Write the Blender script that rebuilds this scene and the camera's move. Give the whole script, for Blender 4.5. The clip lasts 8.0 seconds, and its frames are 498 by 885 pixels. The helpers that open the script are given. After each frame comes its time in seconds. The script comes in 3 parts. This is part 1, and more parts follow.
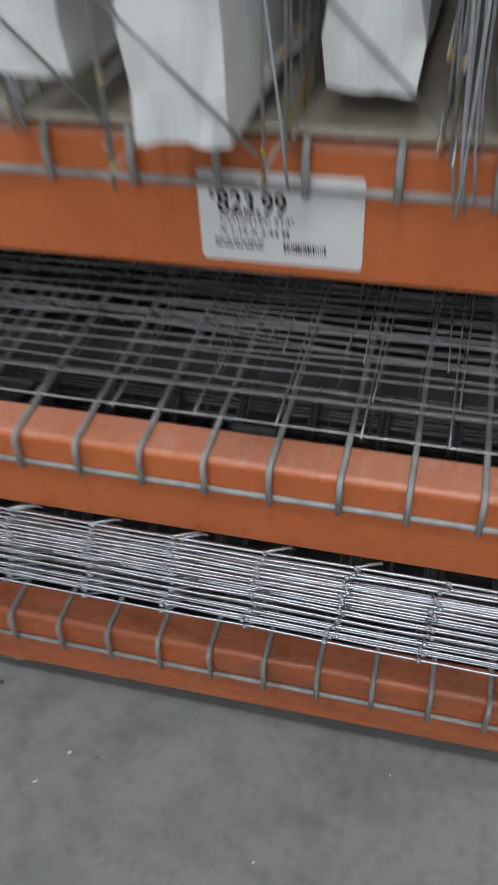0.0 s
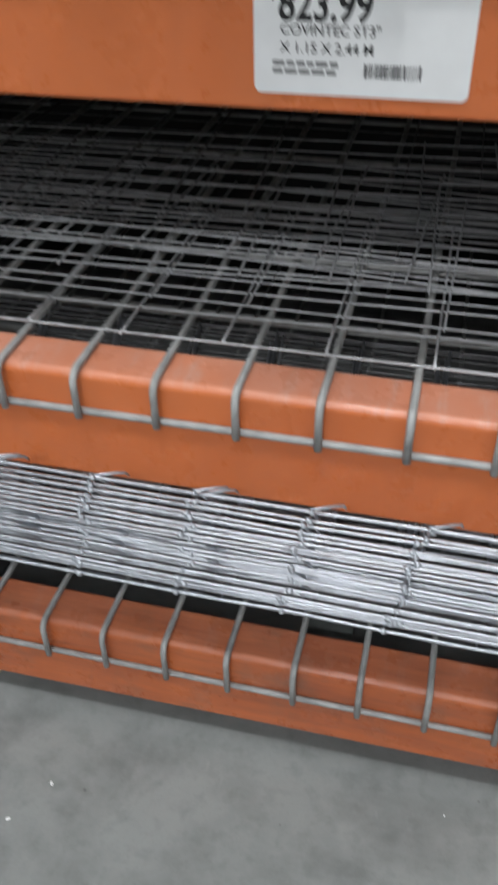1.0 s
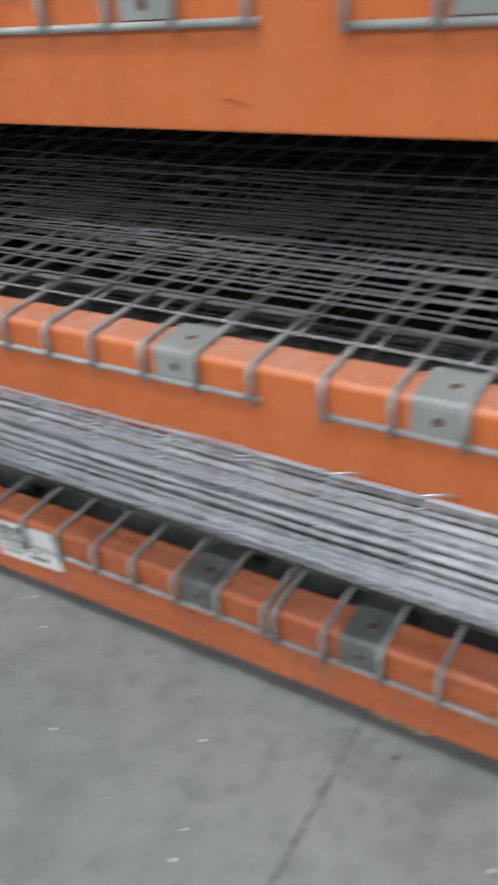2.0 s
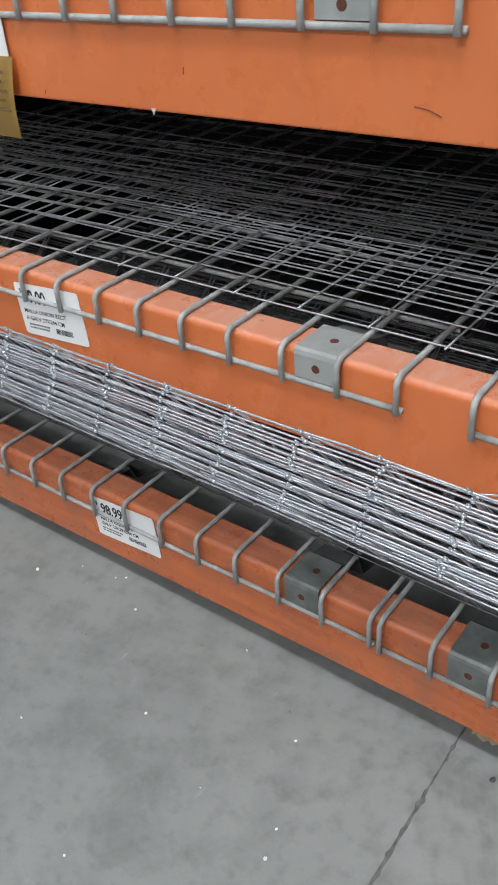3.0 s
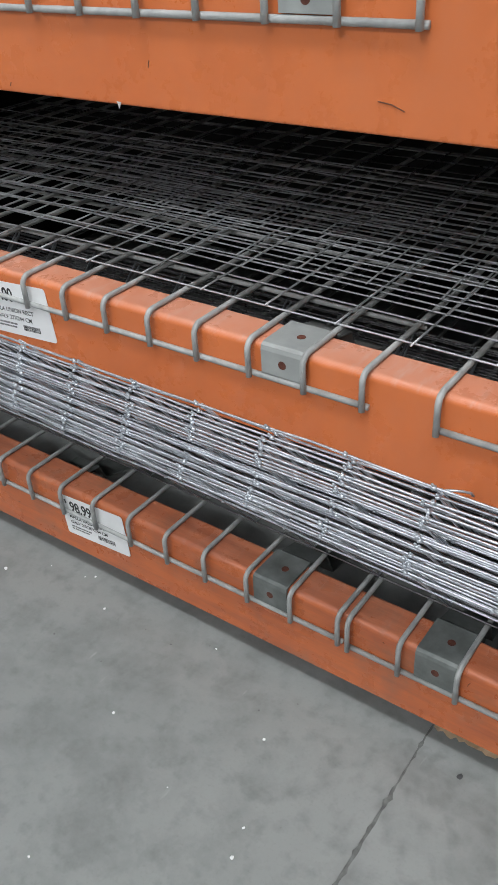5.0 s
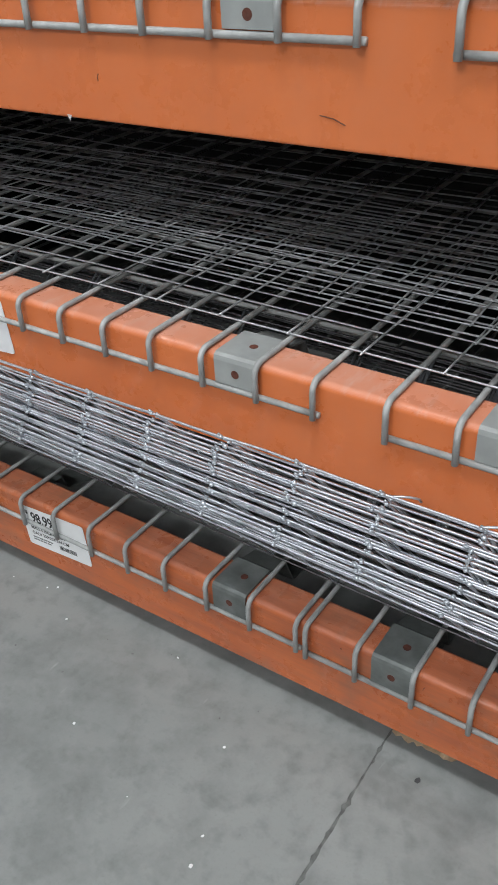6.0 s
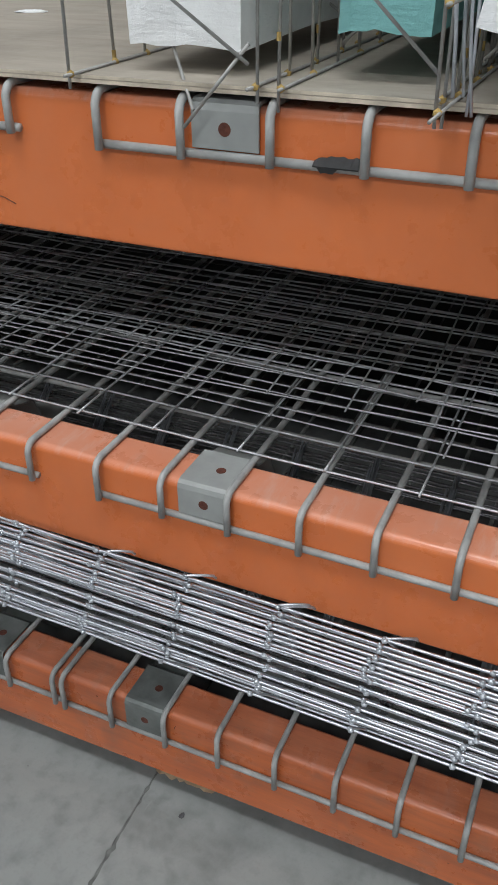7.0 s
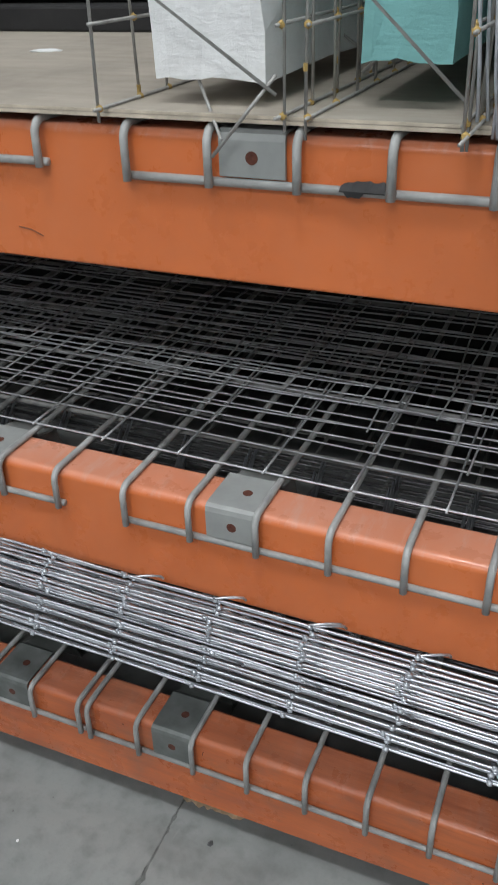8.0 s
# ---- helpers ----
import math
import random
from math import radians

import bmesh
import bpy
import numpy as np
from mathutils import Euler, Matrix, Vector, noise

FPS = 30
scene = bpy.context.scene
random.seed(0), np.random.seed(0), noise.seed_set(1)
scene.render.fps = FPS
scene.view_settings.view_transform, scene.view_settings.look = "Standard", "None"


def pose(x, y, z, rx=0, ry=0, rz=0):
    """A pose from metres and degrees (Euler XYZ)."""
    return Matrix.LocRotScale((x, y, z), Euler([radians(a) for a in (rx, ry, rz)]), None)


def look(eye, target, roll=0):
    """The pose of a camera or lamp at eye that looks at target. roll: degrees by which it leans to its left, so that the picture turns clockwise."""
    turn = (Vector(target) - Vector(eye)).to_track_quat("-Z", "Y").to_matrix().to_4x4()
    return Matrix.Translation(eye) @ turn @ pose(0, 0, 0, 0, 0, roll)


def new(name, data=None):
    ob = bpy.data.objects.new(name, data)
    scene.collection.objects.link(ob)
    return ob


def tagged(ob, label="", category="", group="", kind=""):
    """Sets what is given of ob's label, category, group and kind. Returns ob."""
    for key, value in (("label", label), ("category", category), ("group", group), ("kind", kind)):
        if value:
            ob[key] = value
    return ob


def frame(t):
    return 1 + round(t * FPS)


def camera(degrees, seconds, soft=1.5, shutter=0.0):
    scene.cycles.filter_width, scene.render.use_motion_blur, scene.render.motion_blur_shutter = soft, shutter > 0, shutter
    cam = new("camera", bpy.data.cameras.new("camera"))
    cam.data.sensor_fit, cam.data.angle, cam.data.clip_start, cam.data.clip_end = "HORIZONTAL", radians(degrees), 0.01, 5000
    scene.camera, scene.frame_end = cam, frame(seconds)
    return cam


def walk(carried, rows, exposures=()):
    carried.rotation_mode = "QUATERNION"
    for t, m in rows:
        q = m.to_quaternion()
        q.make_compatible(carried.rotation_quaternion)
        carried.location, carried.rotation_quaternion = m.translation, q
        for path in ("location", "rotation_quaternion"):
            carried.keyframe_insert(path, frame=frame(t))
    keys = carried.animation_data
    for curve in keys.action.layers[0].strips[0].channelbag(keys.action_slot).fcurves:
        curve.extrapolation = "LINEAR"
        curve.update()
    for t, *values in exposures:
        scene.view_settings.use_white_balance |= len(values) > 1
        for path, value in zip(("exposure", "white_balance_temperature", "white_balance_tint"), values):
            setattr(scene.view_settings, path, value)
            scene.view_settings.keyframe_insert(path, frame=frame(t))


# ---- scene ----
cam = camera(33.03, 8.0, soft=1.5, shutter=0.45)
PATH = [
    (0, (0.5794, -0.5348, 0.9811), (0.3304, 0.3249, 0.1818), -3.1),
    (0.2, (0.5686, -0.4613, 0.8629), (0.3286, 0.3952, 0.0574), -2.95),
    (0.5, (0.5494, -0.455, 0.7906), (0.3097, 0.4171, 0.002), -2.48),
    (0.8, (0.534, -0.4658, 0.7786), (0.2915, 0.43, 0.0179), -1.38),
    (1, (0.5181, -0.4883, 0.8036), (0.276, 0.4268, 0.0661), -1.25),
    (1.2, (0.4964, -0.4906, 0.8265), (0.2367, 0.4355, 0.109), -0.55),
    (1.3, (0.4911, -0.4988, 0.839), (0.2169, 0.4371, 0.1397), -0.75),
    (1.4, (0.4828, -0.504, 0.8434), (0.17, 0.4309, 0.1592), -1.75),
    (1.5, (0.4645, -0.5031, 0.8279), (0.0612, 0.4137, 0.167), -3.26),
    (1.6, (0.4174, -0.5108, 0.8269), (-0.0256, 0.3811, 0.1573), -3.55),
    (1.8, (0.3691, -0.5091, 0.816), (-0.1444, 0.3521, 0.1566), -4.73),
    (2, (0.3078, -0.5404, 0.81), (-0.2824, 0.2692, 0.1495), -7.81),
    (2.2, (0.2425, -0.5881, 0.8222), (-0.3645, 0.2109, 0.1642), -9.33),
    (3.3, (0.2259, -0.5707, 0.8304), (-0.412, 0.1861, 0.1519), -3.7),
    (3.5, (0.2237, -0.5725, 0.8166), (-0.4108, 0.1956, 0.1477), -3.47),
    (4, (0.2287, -0.5732, 0.8208), (-0.4046, 0.1944, 0.1502), -3.54),
    (4.1, (0.2369, -0.572, 0.8258), (-0.3941, 0.1968, 0.1543), -3.57),
    (4.5, (0.2364, -0.5701, 0.8216), (-0.3827, 0.2062, 0.1478), -3.67),
    (5.8, (0.2507, -0.5606, 0.8262), (-0.3448, 0.2374, 0.1564), -3.68),
    (6, (0.2588, -0.5598, 0.8254), (-0.3289, 0.2476, 0.1601), -3.28),
    (6.2, (0.2627, -0.5578, 0.8278), (-0.3185, 0.2537, 0.1625), -3.1),
    (6.3, (0.2763, -0.5506, 0.8363), (-0.2821, 0.2752, 0.1708), -2.48),
    (6.4, (0.2978, -0.5394, 0.8497), (-0.2249, 0.3089, 0.1839), -1.49),
    (6.5, (0.3238, -0.5258, 0.8659), (-0.1556, 0.3497, 0.1998), -0.3),
    (6.6, (0.3477, -0.5143, 0.8648), (-0.0999, 0.3839, 0.208), -0.42),
    (6.7, (0.3643, -0.5062, 0.8639), (-0.0609, 0.4078, 0.2137), -0.5),
    (6.8, (0.3691, -0.504, 0.8637), (-0.0498, 0.4147, 0.2154), -0.52),
    (7, (0.3715, -0.5028, 0.8636), (-0.0442, 0.4181, 0.2162), -0.53),
    (7.3, (0.3654, -0.5048, 0.86), (-0.0502, 0.421, 0.2195), -0.85),
    (7.5, (0.3602, -0.5086, 0.8566), (-0.056, 0.4191, 0.2192), -1.05),
    (8, (0.3541, -0.5205, 0.8638), (-0.0676, 0.421, 0.2508), -1.92),
]
EXPOSURES = [(0, -0.74), (0.5, -0.34), (1.0, -0.25), (1.5, -0.27), (2.0, -0.09), (3.5, 0.04), (4.0, 0.13), (4.5, -0.01), (6.0, -0.09), (6.5, -0.13), (7.0, -0.34), (8.0, -0.3)]
walk(cam, [(t, look(eye, target, roll)) for t, eye, target, roll in PATH], EXPOSURES)

# ---- world and lights ----
world = bpy.data.worlds.new("hall_air")
scene.world = world
world.use_nodes = True
world.node_tree.nodes["Background"].inputs[0].default_value = (0.82, 0.9, 1.0, 1)
world.node_tree.nodes["Background"].inputs[1].default_value = 0.04


def ceiling_lamp(x, y, power, sx=1.2, sy=0.6):
    data = bpy.data.lights.new("ceiling_lamp", "AREA")
    data.shape, data.size, data.size_y = "RECTANGLE", sx, sy
    data.energy, data.color = power, (0.965, 0.985, 1.0)
    ob = new("ceiling_lamp_light", data)
    ob.matrix_world = pose(x, y, 5.4)
    return ob


LAMPS = [(lx, ly) for ly in (-1.45, -6.0) for lx in (-3.9, -1.8, 0.3, 2.4)]
for lx, ly in LAMPS:
    ceiling_lamp(lx, ly, {(0.3, -1.45): 112, (0.3, -6.0): 225}.get((lx, ly), (24 if lx < 0 else 50) * (1 if ly > -2 else 1.3)))

# ---- materials ----


def nodes_of(name):
    m = bpy.data.materials.new(name)
    m.use_nodes = True
    nt = m.node_tree
    return m, nt, nt.nodes["Principled BSDF"]


def noise_node(nt, scale, detail=4.0, rough=0.55, stretch=None, obj=True):
    tc = nt.nodes.new("ShaderNodeTexCoord")
    n = nt.nodes.new("ShaderNodeTexNoise")
    n.inputs["Scale"].default_value, n.inputs["Detail"].default_value = scale, detail
    n.inputs["Roughness"].default_value = rough
    src = tc.outputs["Object"]
    if stretch:
        mp = nt.nodes.new("ShaderNodeMapping")
        mp.inputs["Scale"].default_value = stretch
        nt.links.new(src, mp.inputs["Vector"])
        src = mp.outputs["Vector"]
    nt.links.new(src, n.inputs["Vector"])
    return n.outputs["Fac"]


def ramp(nt, fac, stops):
    r = nt.nodes.new("ShaderNodeValToRGB")
    e = r.color_ramp.elements
    while len(e) < len(stops):
        e.new(0.5)
    for el, (p, c) in zip(e, stops):
        el.position = p
        el.color = (*c, 1) if len(c) == 3 else c
    nt.links.new(fac, r.inputs["Fac"])
    return r.outputs["Color"]


def mixed(nt, fac, a, b):
    m = nt.nodes.new("ShaderNodeMix")
    m.data_type = "RGBA"
    for sock, v in ((m.inputs[0], fac), (m.inputs[6], a), (m.inputs[7], b)):
        if isinstance(v, (int, float)):
            sock.default_value = v
        elif isinstance(v, tuple):
            sock.default_value = (*v, 1)
        else:
            nt.links.new(v, sock)
    return m.outputs[2]


def bumped(nt, bsdf, fac, strength, dist):
    b = nt.nodes.new("ShaderNodeBump")
    b.inputs["Strength"].default_value, b.inputs["Distance"].default_value = strength, dist
    nt.links.new(fac, b.inputs["Height"])
    nt.links.new(b.outputs["Normal"], bsdf.inputs["Normal"])


def g(v):
    return (v, v, v)


def simple(name, color, rough=0.5, metal=0.0, var=0.12, scale=30, fine=300, bump=0.15, bdist=0.0005):
    m, nt, b = nodes_of(name)
    n1 = noise_node(nt, scale)
    lo, hi = tuple(c * (1 - var) for c in color), tuple(min(1, c * (1 + var)) for c in color)
    nt.links.new(ramp(nt, n1, ((0.3, lo), (0.7, hi))), b.inputs["Base Color"])
    nt.links.new(ramp(nt, noise_node(nt, scale * 2.3), ((0.3, g(rough * 0.8)), (0.7, g(min(1, rough * 1.25))))), b.inputs["Roughness"])
    b.inputs["Metallic"].default_value = metal
    if bump:
        bumped(nt, b, noise_node(nt, fine), bump, bdist)
    return m


def orange_paint(name, dusty, grime_shade=0.0):
    m, nt, b = nodes_of(name)
    base = ramp(nt, noise_node(nt, 5, 5), ((0.3, (0.60, 0.150, 0.043)), (0.7, (0.69, 0.188, 0.057))))
    cloud = noise_node(nt, 3.2, 6, 0.7)
    base = mixed(nt, ramp(nt, cloud, ((0.45, g(0)), (0.7, g(0.3)))), base, (0.51, 0.138, 0.05))
    drips = noise_node(nt, 14, 4, 0.6, (1.0, 1.0, 0.12))
    base = mixed(nt, ramp(nt, drips, ((0.5, g(0)), (0.72, g(0.18 * dusty)))), base, (0.5, 0.16, 0.07))
    dust = noise_node(nt, 22, 6, 0.65)
    base = mixed(nt, ramp(nt, dust, ((0.5, g(0)), (0.8, g(0.13 * dusty)))), base, (0.6, 0.27, 0.16))
    # paler on upward faces: fallen dust plus a sheen painted into the colour
    geo = nt.nodes.new("ShaderNodeNewGeometry")
    xyz = nt.nodes.new("ShaderNodeSeparateXYZ")
    nt.links.new(geo.outputs["Normal"], xyz.inputs[0])
    dust_sheen = nt.nodes.new("ShaderNodeMath")
    dust_sheen.operation = "MULTIPLY"
    nt.links.new(ramp(nt, xyz.outputs["Z"], ((0.35, g(0)), (0.95, g(1)))), dust_sheen.inputs[0])
    nt.links.new(ramp(nt, noise_node(nt, 9, 6, 0.65), ((0.3, g(0.25 * dusty)), (0.7, g(0.72 * dusty)))), dust_sheen.inputs[1])
    base = mixed(nt, dust_sheen.outputs[0], base, (0.66, 0.36, 0.275))
    scrape = noise_node(nt, 34, 5, 0.7, (1.6, 0.35, 0.5))
    worn = nt.nodes.new("ShaderNodeMath")
    worn.operation = "MULTIPLY"
    nt.links.new(ramp(nt, xyz.outputs["Z"], ((0.1, g(0.0)), (0.55, g(1)))), worn.inputs[0])
    nt.links.new(ramp(nt, scrape, ((0.52, g(0)), (0.72, g(0.5 * dusty)))), worn.inputs[1])
    base = mixed(nt, worn.outputs[0], base, (0.66, 0.45, 0.38))
    chips = noise_node(nt, 70, 2, 0.5)
    base = mixed(nt, ramp(nt, chips, ((0.81, g(0)), (0.83, g(0.8)))), base, (0.22, 0.1, 0.06))
    # scuffs and grime, with the bundle's shade mixed into the same dark tones
    if grime_shade:
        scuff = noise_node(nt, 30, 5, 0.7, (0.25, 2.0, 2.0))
        base = mixed(nt, ramp(nt, scuff, ((0.38, g(0.15)), (0.68, g(grime_shade)))), base, (0.27, 0.07, 0.04))
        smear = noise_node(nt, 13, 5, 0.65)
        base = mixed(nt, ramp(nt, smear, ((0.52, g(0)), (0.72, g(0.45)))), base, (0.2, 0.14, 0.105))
    nt.links.new(base, b.inputs["Base Color"])
    nt.links.new(ramp(nt, dust, ((0.35, g(0.2)), (0.75, g(0.5)))), b.inputs["Roughness"])
    bumped(nt, b, noise_node(nt, 60, 3), 0.04, 0.0006)
    return m


def concrete():
    m, nt, b = nodes_of("concrete")
    base = ramp(nt, noise_node(nt, 2.2, 6, 0.6), ((0.3, (0.205, 0.218, 0.215)), (0.7, (0.28, 0.293, 0.288))))
    blot = noise_node(nt, 11, 6, 0.65)
    base = mixed(nt, ramp(nt, blot, ((0.45, g(0)), (0.7, g(0.55)))), base, (0.125, 0.134, 0.132))
    fine = noise_node(nt, 260, 4, 0.7)
    base = mixed(nt, ramp(nt, fine, ((0.55, g(0)), (0.8, g(0.35)))), base, (0.14, 0.14, 0.14))
    mottle = noise_node(nt, 42, 3, 0.6)
    base = mixed(nt, ramp(nt, mottle, ((0.5, g(0)), (0.72, g(0.4)))), base, (0.125, 0.134, 0.132))
    scuffs = noise_node(nt, 60, 2, 0.5, (1.0, 0.22, 1.0))
    base = mixed(nt, ramp(nt, scuffs, ((0.73, g(0)), (0.78, g(0.55)))), base, (0.36, 0.37, 0.365))
    specks = noise_node(nt, 85, 1, 0.4)
    base = mixed(nt, ramp(nt, specks, ((0.79, g(0)), (0.81, g(0.7)))), base, (0.09, 0.09, 0.09))
    tracks = noise_node(nt, 7, 4, 0.6, (0.35, 1.6, 1.0))
    base = mixed(nt, ramp(nt, tracks, ((0.56, g(0)), (0.7, g(0.3)))), base, (0.10, 0.108, 0.106))
    nt.links.new(base, b.inputs["Base Color"])
    nt.links.new(ramp(nt, blot, ((0.3, g(0.42)), (0.7, g(0.62)))), b.inputs["Roughness"])
    bumped(nt, b, noise_node(nt, 120, 5, 0.7), 0.12, 0.001)
    return m


def plywood(name, across):
    m, nt, b = nodes_of(name)
    grain = noise_node(nt, 9, 6, 0.65, (1, 7, 7) if across else (1, 1, 30))
    base = ramp(nt, grain, ((0.3, (0.36, 0.32, 0.265)), (0.7, (0.44, 0.40, 0.34))))
    dirt = noise_node(nt, 6, 6, 0.7)
    base = mixed(nt, ramp(nt, dirt, ((0.45, g(0)), (0.72, g(0.65)))), base, (0.22, 0.195, 0.165))
    nt.links.new(base, b.inputs["Base Color"])
    b.inputs["Roughness"].default_value = 0.75
    bumped(nt, b, grain, 0.2, 0.001)
    return m


def galvanised(name, lo, hi, rough, metal=0.6):
    m, nt, b = nodes_of(name)
    n = noise_node(nt, 90, 4, 0.6)
    nt.links.new(ramp(nt, n, ((0.3, lo), (0.7, hi))), b.inputs["Base Color"])
    b.inputs["Metallic"].default_value = metal
    nt.links.new(ramp(nt, n, ((0.3, g(rough * 0.75)), (0.7, g(rough * 1.3)))), b.inputs["Roughness"])
    bumped(nt, b, noise_node(nt, 400, 2), 0.05, 0.0003)
    return m


def foam(name, color):
    m, nt, b = nodes_of(name)
    v = nt.nodes.new("ShaderNodeTexVoronoi")
    tc = nt.nodes.new("ShaderNodeTexCoord")
    nt.links.new(tc.outputs["Object"], v.inputs["Vector"])
    v.inputs["Scale"].default_value = 380
    n = noise_node(nt, 40, 5, 0.6)
    nt.links.new(ramp(nt, n, ((0.3, tuple(c * 0.9 for c in color)), (0.65, color))), b.inputs["Base Color"])
    b.inputs["Roughness"].default_value = 0.85
    b.inputs["Subsurface Weight"].default_value = 0.0
    bumped(nt, b, noise_node(nt, 70, 6, 0.7, (1, 1, 2.6)), 0.5, 0.004)
    return m


ORANGE = orange_paint("orange_rack_paint", 1.0)
# darker copy for the lowest beam: scuffs plus shade put into the colour
ORANGE_SCUFFED_SHADED = orange_paint("scuffed_shaded_orange_paint", 0.5, 0.62)
GREY = simple("grey_powder_coat", (0.36, 0.37, 0.366), 0.45, 0.0, 0.24, 60, 400, 0.15)
PLATE = simple("grey_channel_paint", (0.30, 0.315, 0.31), 0.42, 0.0, 0.14, 28, 350, 0.12)
# darker channel colour: bare wear plus shade painted in
PLATE_WORN_SHADED = simple("worn_shaded_channel_steel", (0.17, 0.185, 0.18), 0.4, 0.3, 0.3, 40, 350, 0.2)
GALV = galvanised("galvanised_wire", (0.46, 0.49, 0.535), (0.70, 0.735, 0.79), 0.37, 0.8)
MESH = galvanised("mesh_strip_wire", (0.42, 0.435, 0.455), (0.66, 0.68, 0.71), 0.38, 0.45)
# dark copy of the galvanised wire: shade painted in for wires deep inside
GALV_SHADED = galvanised("shaded_galvanised_wire", (0.09, 0.09, 0.096), (0.22, 0.22, 0.23), 0.34, 0.8)
PANEL_WIRE = galvanised("weathered_panel_wire", (0.27, 0.265, 0.25), (0.44, 0.44, 0.43), 0.5, 0.3)
RUST = simple("yellowed_weld", (0.38, 0.26, 0.085), 0.7, 0.0, 0.3, 120, 500, 0.2)
WHITE_FOAM = foam("white_foam", (0.86, 0.88, 0.89))
TEAL_FOAM = foam("teal_foam", (0.22, 0.50, 0.50))
CONCRETE = concrete()
JOINT = simple("joint_filler", (0.125, 0.13, 0.127), 0.9, 0, 0.4, 70, 300, 0.4, 0.001)
PLY = plywood("weathered_plywood", True)
PLYEDGE = simple("plywood_edge", (0.52, 0.46, 0.37), 0.8, 0, 0.25, 60, 200, 0.3)
PAPER = simple("label_paper", (0.80, 0.81, 0.82), 0.5, 0, 0.03, 40, 200, 0.03)
DIRT = simple("brown_dirt", (0.12, 0.045, 0.025), 0.8, 0, 0.3, 90, 300, 0.0)
TAN = simple("tan_label_paper", (0.52, 0.34, 0.10), 0.55, 0, 0.08, 40, 200, 0.05)
INK = simple("black_ink", (0.015, 0.015, 0.017), 0.5, 0, 0.1, 60, 200, 0.0)
GREYINK = simple("grey_ink", (0.16, 0.16, 0.165), 0.5, 0, 0.1, 60, 200, 0.0)
BROWNINK = simple("brown_ink", (0.16, 0.10, 0.03), 0.5, 0, 0.1, 60, 200, 0.0)
CARD = simple("torn_cardboard", (0.60, 0.46, 0.31), 0.85, 0, 0.2, 60, 250, 0.3, 0.001)
# near-black for the skid and for added sheets that read as deep shade
DARK = simple("near_black", (0.012, 0.012, 0.013), 0.7, 0, 0.3, 6, 60, 0.1)
WALLP = simple("pale_hall_paint", (0.6, 0.61, 0.61), 0.7, 0, 0.1, 2, 60, 0.1)
# grey picked for how much light the added aisle wall throws back
DIM = simple("dull_grey_paint", (0.36, 0.36, 0.36), 0.8, 0, 0.2, 2, 60, 0.1)
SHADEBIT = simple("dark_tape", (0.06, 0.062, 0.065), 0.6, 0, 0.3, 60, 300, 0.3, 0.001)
LAMPGLOW, _nt, _b = nodes_of("lamp_diffuser")
_b.inputs["Emission Color"].default_value = (0.93, 0.97, 1, 1)
_b.inputs["Emission Strength"].default_value = 6.0

# ---- mesh helpers ----


def part(name, bm, material, parent=None, label="", smooth=False):
    me = bpy.data.meshes.new(name)
    bm.to_mesh(me)
    bm.free()
    if smooth:
        me.polygons.foreach_set("use_smooth", [True] * len(me.polygons))
    me.materials.append(material)
    ob = new(name, me)
    ob.parent = parent
    if label:
        ob["label"] = label
    return ob


def thing(name, m, label, category, group="", kind=""):
    ob = new(name)
    ob.empty_display_size = 0.05
    ob.matrix_world = m
    return tagged(ob, label, category, group, kind)


def box(bm, x0, x1, y0, y1, z0, z1, bevel=0.0, seg=2):
    r = bmesh.ops.create_cube(bm, size=1)
    for v in r["verts"]:
        v.co = Vector((x0 + (v.co.x + 0.5) * (x1 - x0), y0 + (v.co.y + 0.5) * (y1 - y0), z0 + (v.co.z + 0.5) * (z1 - z0)))
    if bevel:
        es = list({e for v in r["verts"] for e in v.link_edges})
        bmesh.ops.bevel(bm, geom=es, offset=bevel, segments=seg, affect="EDGES", profile=0.5)
    return bm


def tube(bm, pts, r, n=7):
    """A round rod along a line of points, with closed ends."""
    pts = [Vector(p) for p in pts]
    rings = []
    up = None
    for i, p in enumerate(pts):
        d = (pts[min(i + 1, len(pts) - 1)] - pts[max(i - 1, 0)]).normalized()
        if up is None:
            up = d.orthogonal().normalized()
        up = (up - d * up.dot(d)).normalized()
        side = d.cross(up)
        rings.append([bm.verts.new(p + r * (math.cos(a) * up + math.sin(a) * side)) for a in (2 * math.pi * k / n for k in range(n))])
    for a, b in zip(rings, rings[1:]):
        for k in range(n):
            bm.faces.new((a[k], a[(k + 1) % n], b[(k + 1) % n], b[k]))
    bm.faces.new(rings[0][::-1])
    bm.faces.new(rings[-1])
    return bm


def arc(c, r, a0, a1, n, plane="yz", x=0.0):
    out = []
    for k in range(n + 1):
        a = radians(a0 + (a1 - a0) * k / n)
        out.append((x, c[0] + r * math.cos(a), c[1] + r * math.sin(a)))
    return out


def blob(bm, p, r, sub=1, squash=1.0):
    res = bmesh.ops.create_icosphere(bm, subdivisions=sub, radius=r)
    for v in res["verts"]:
        v.co = Vector(p) + Vector((v.co.x, v.co.y, v.co.z * squash))
    return bm


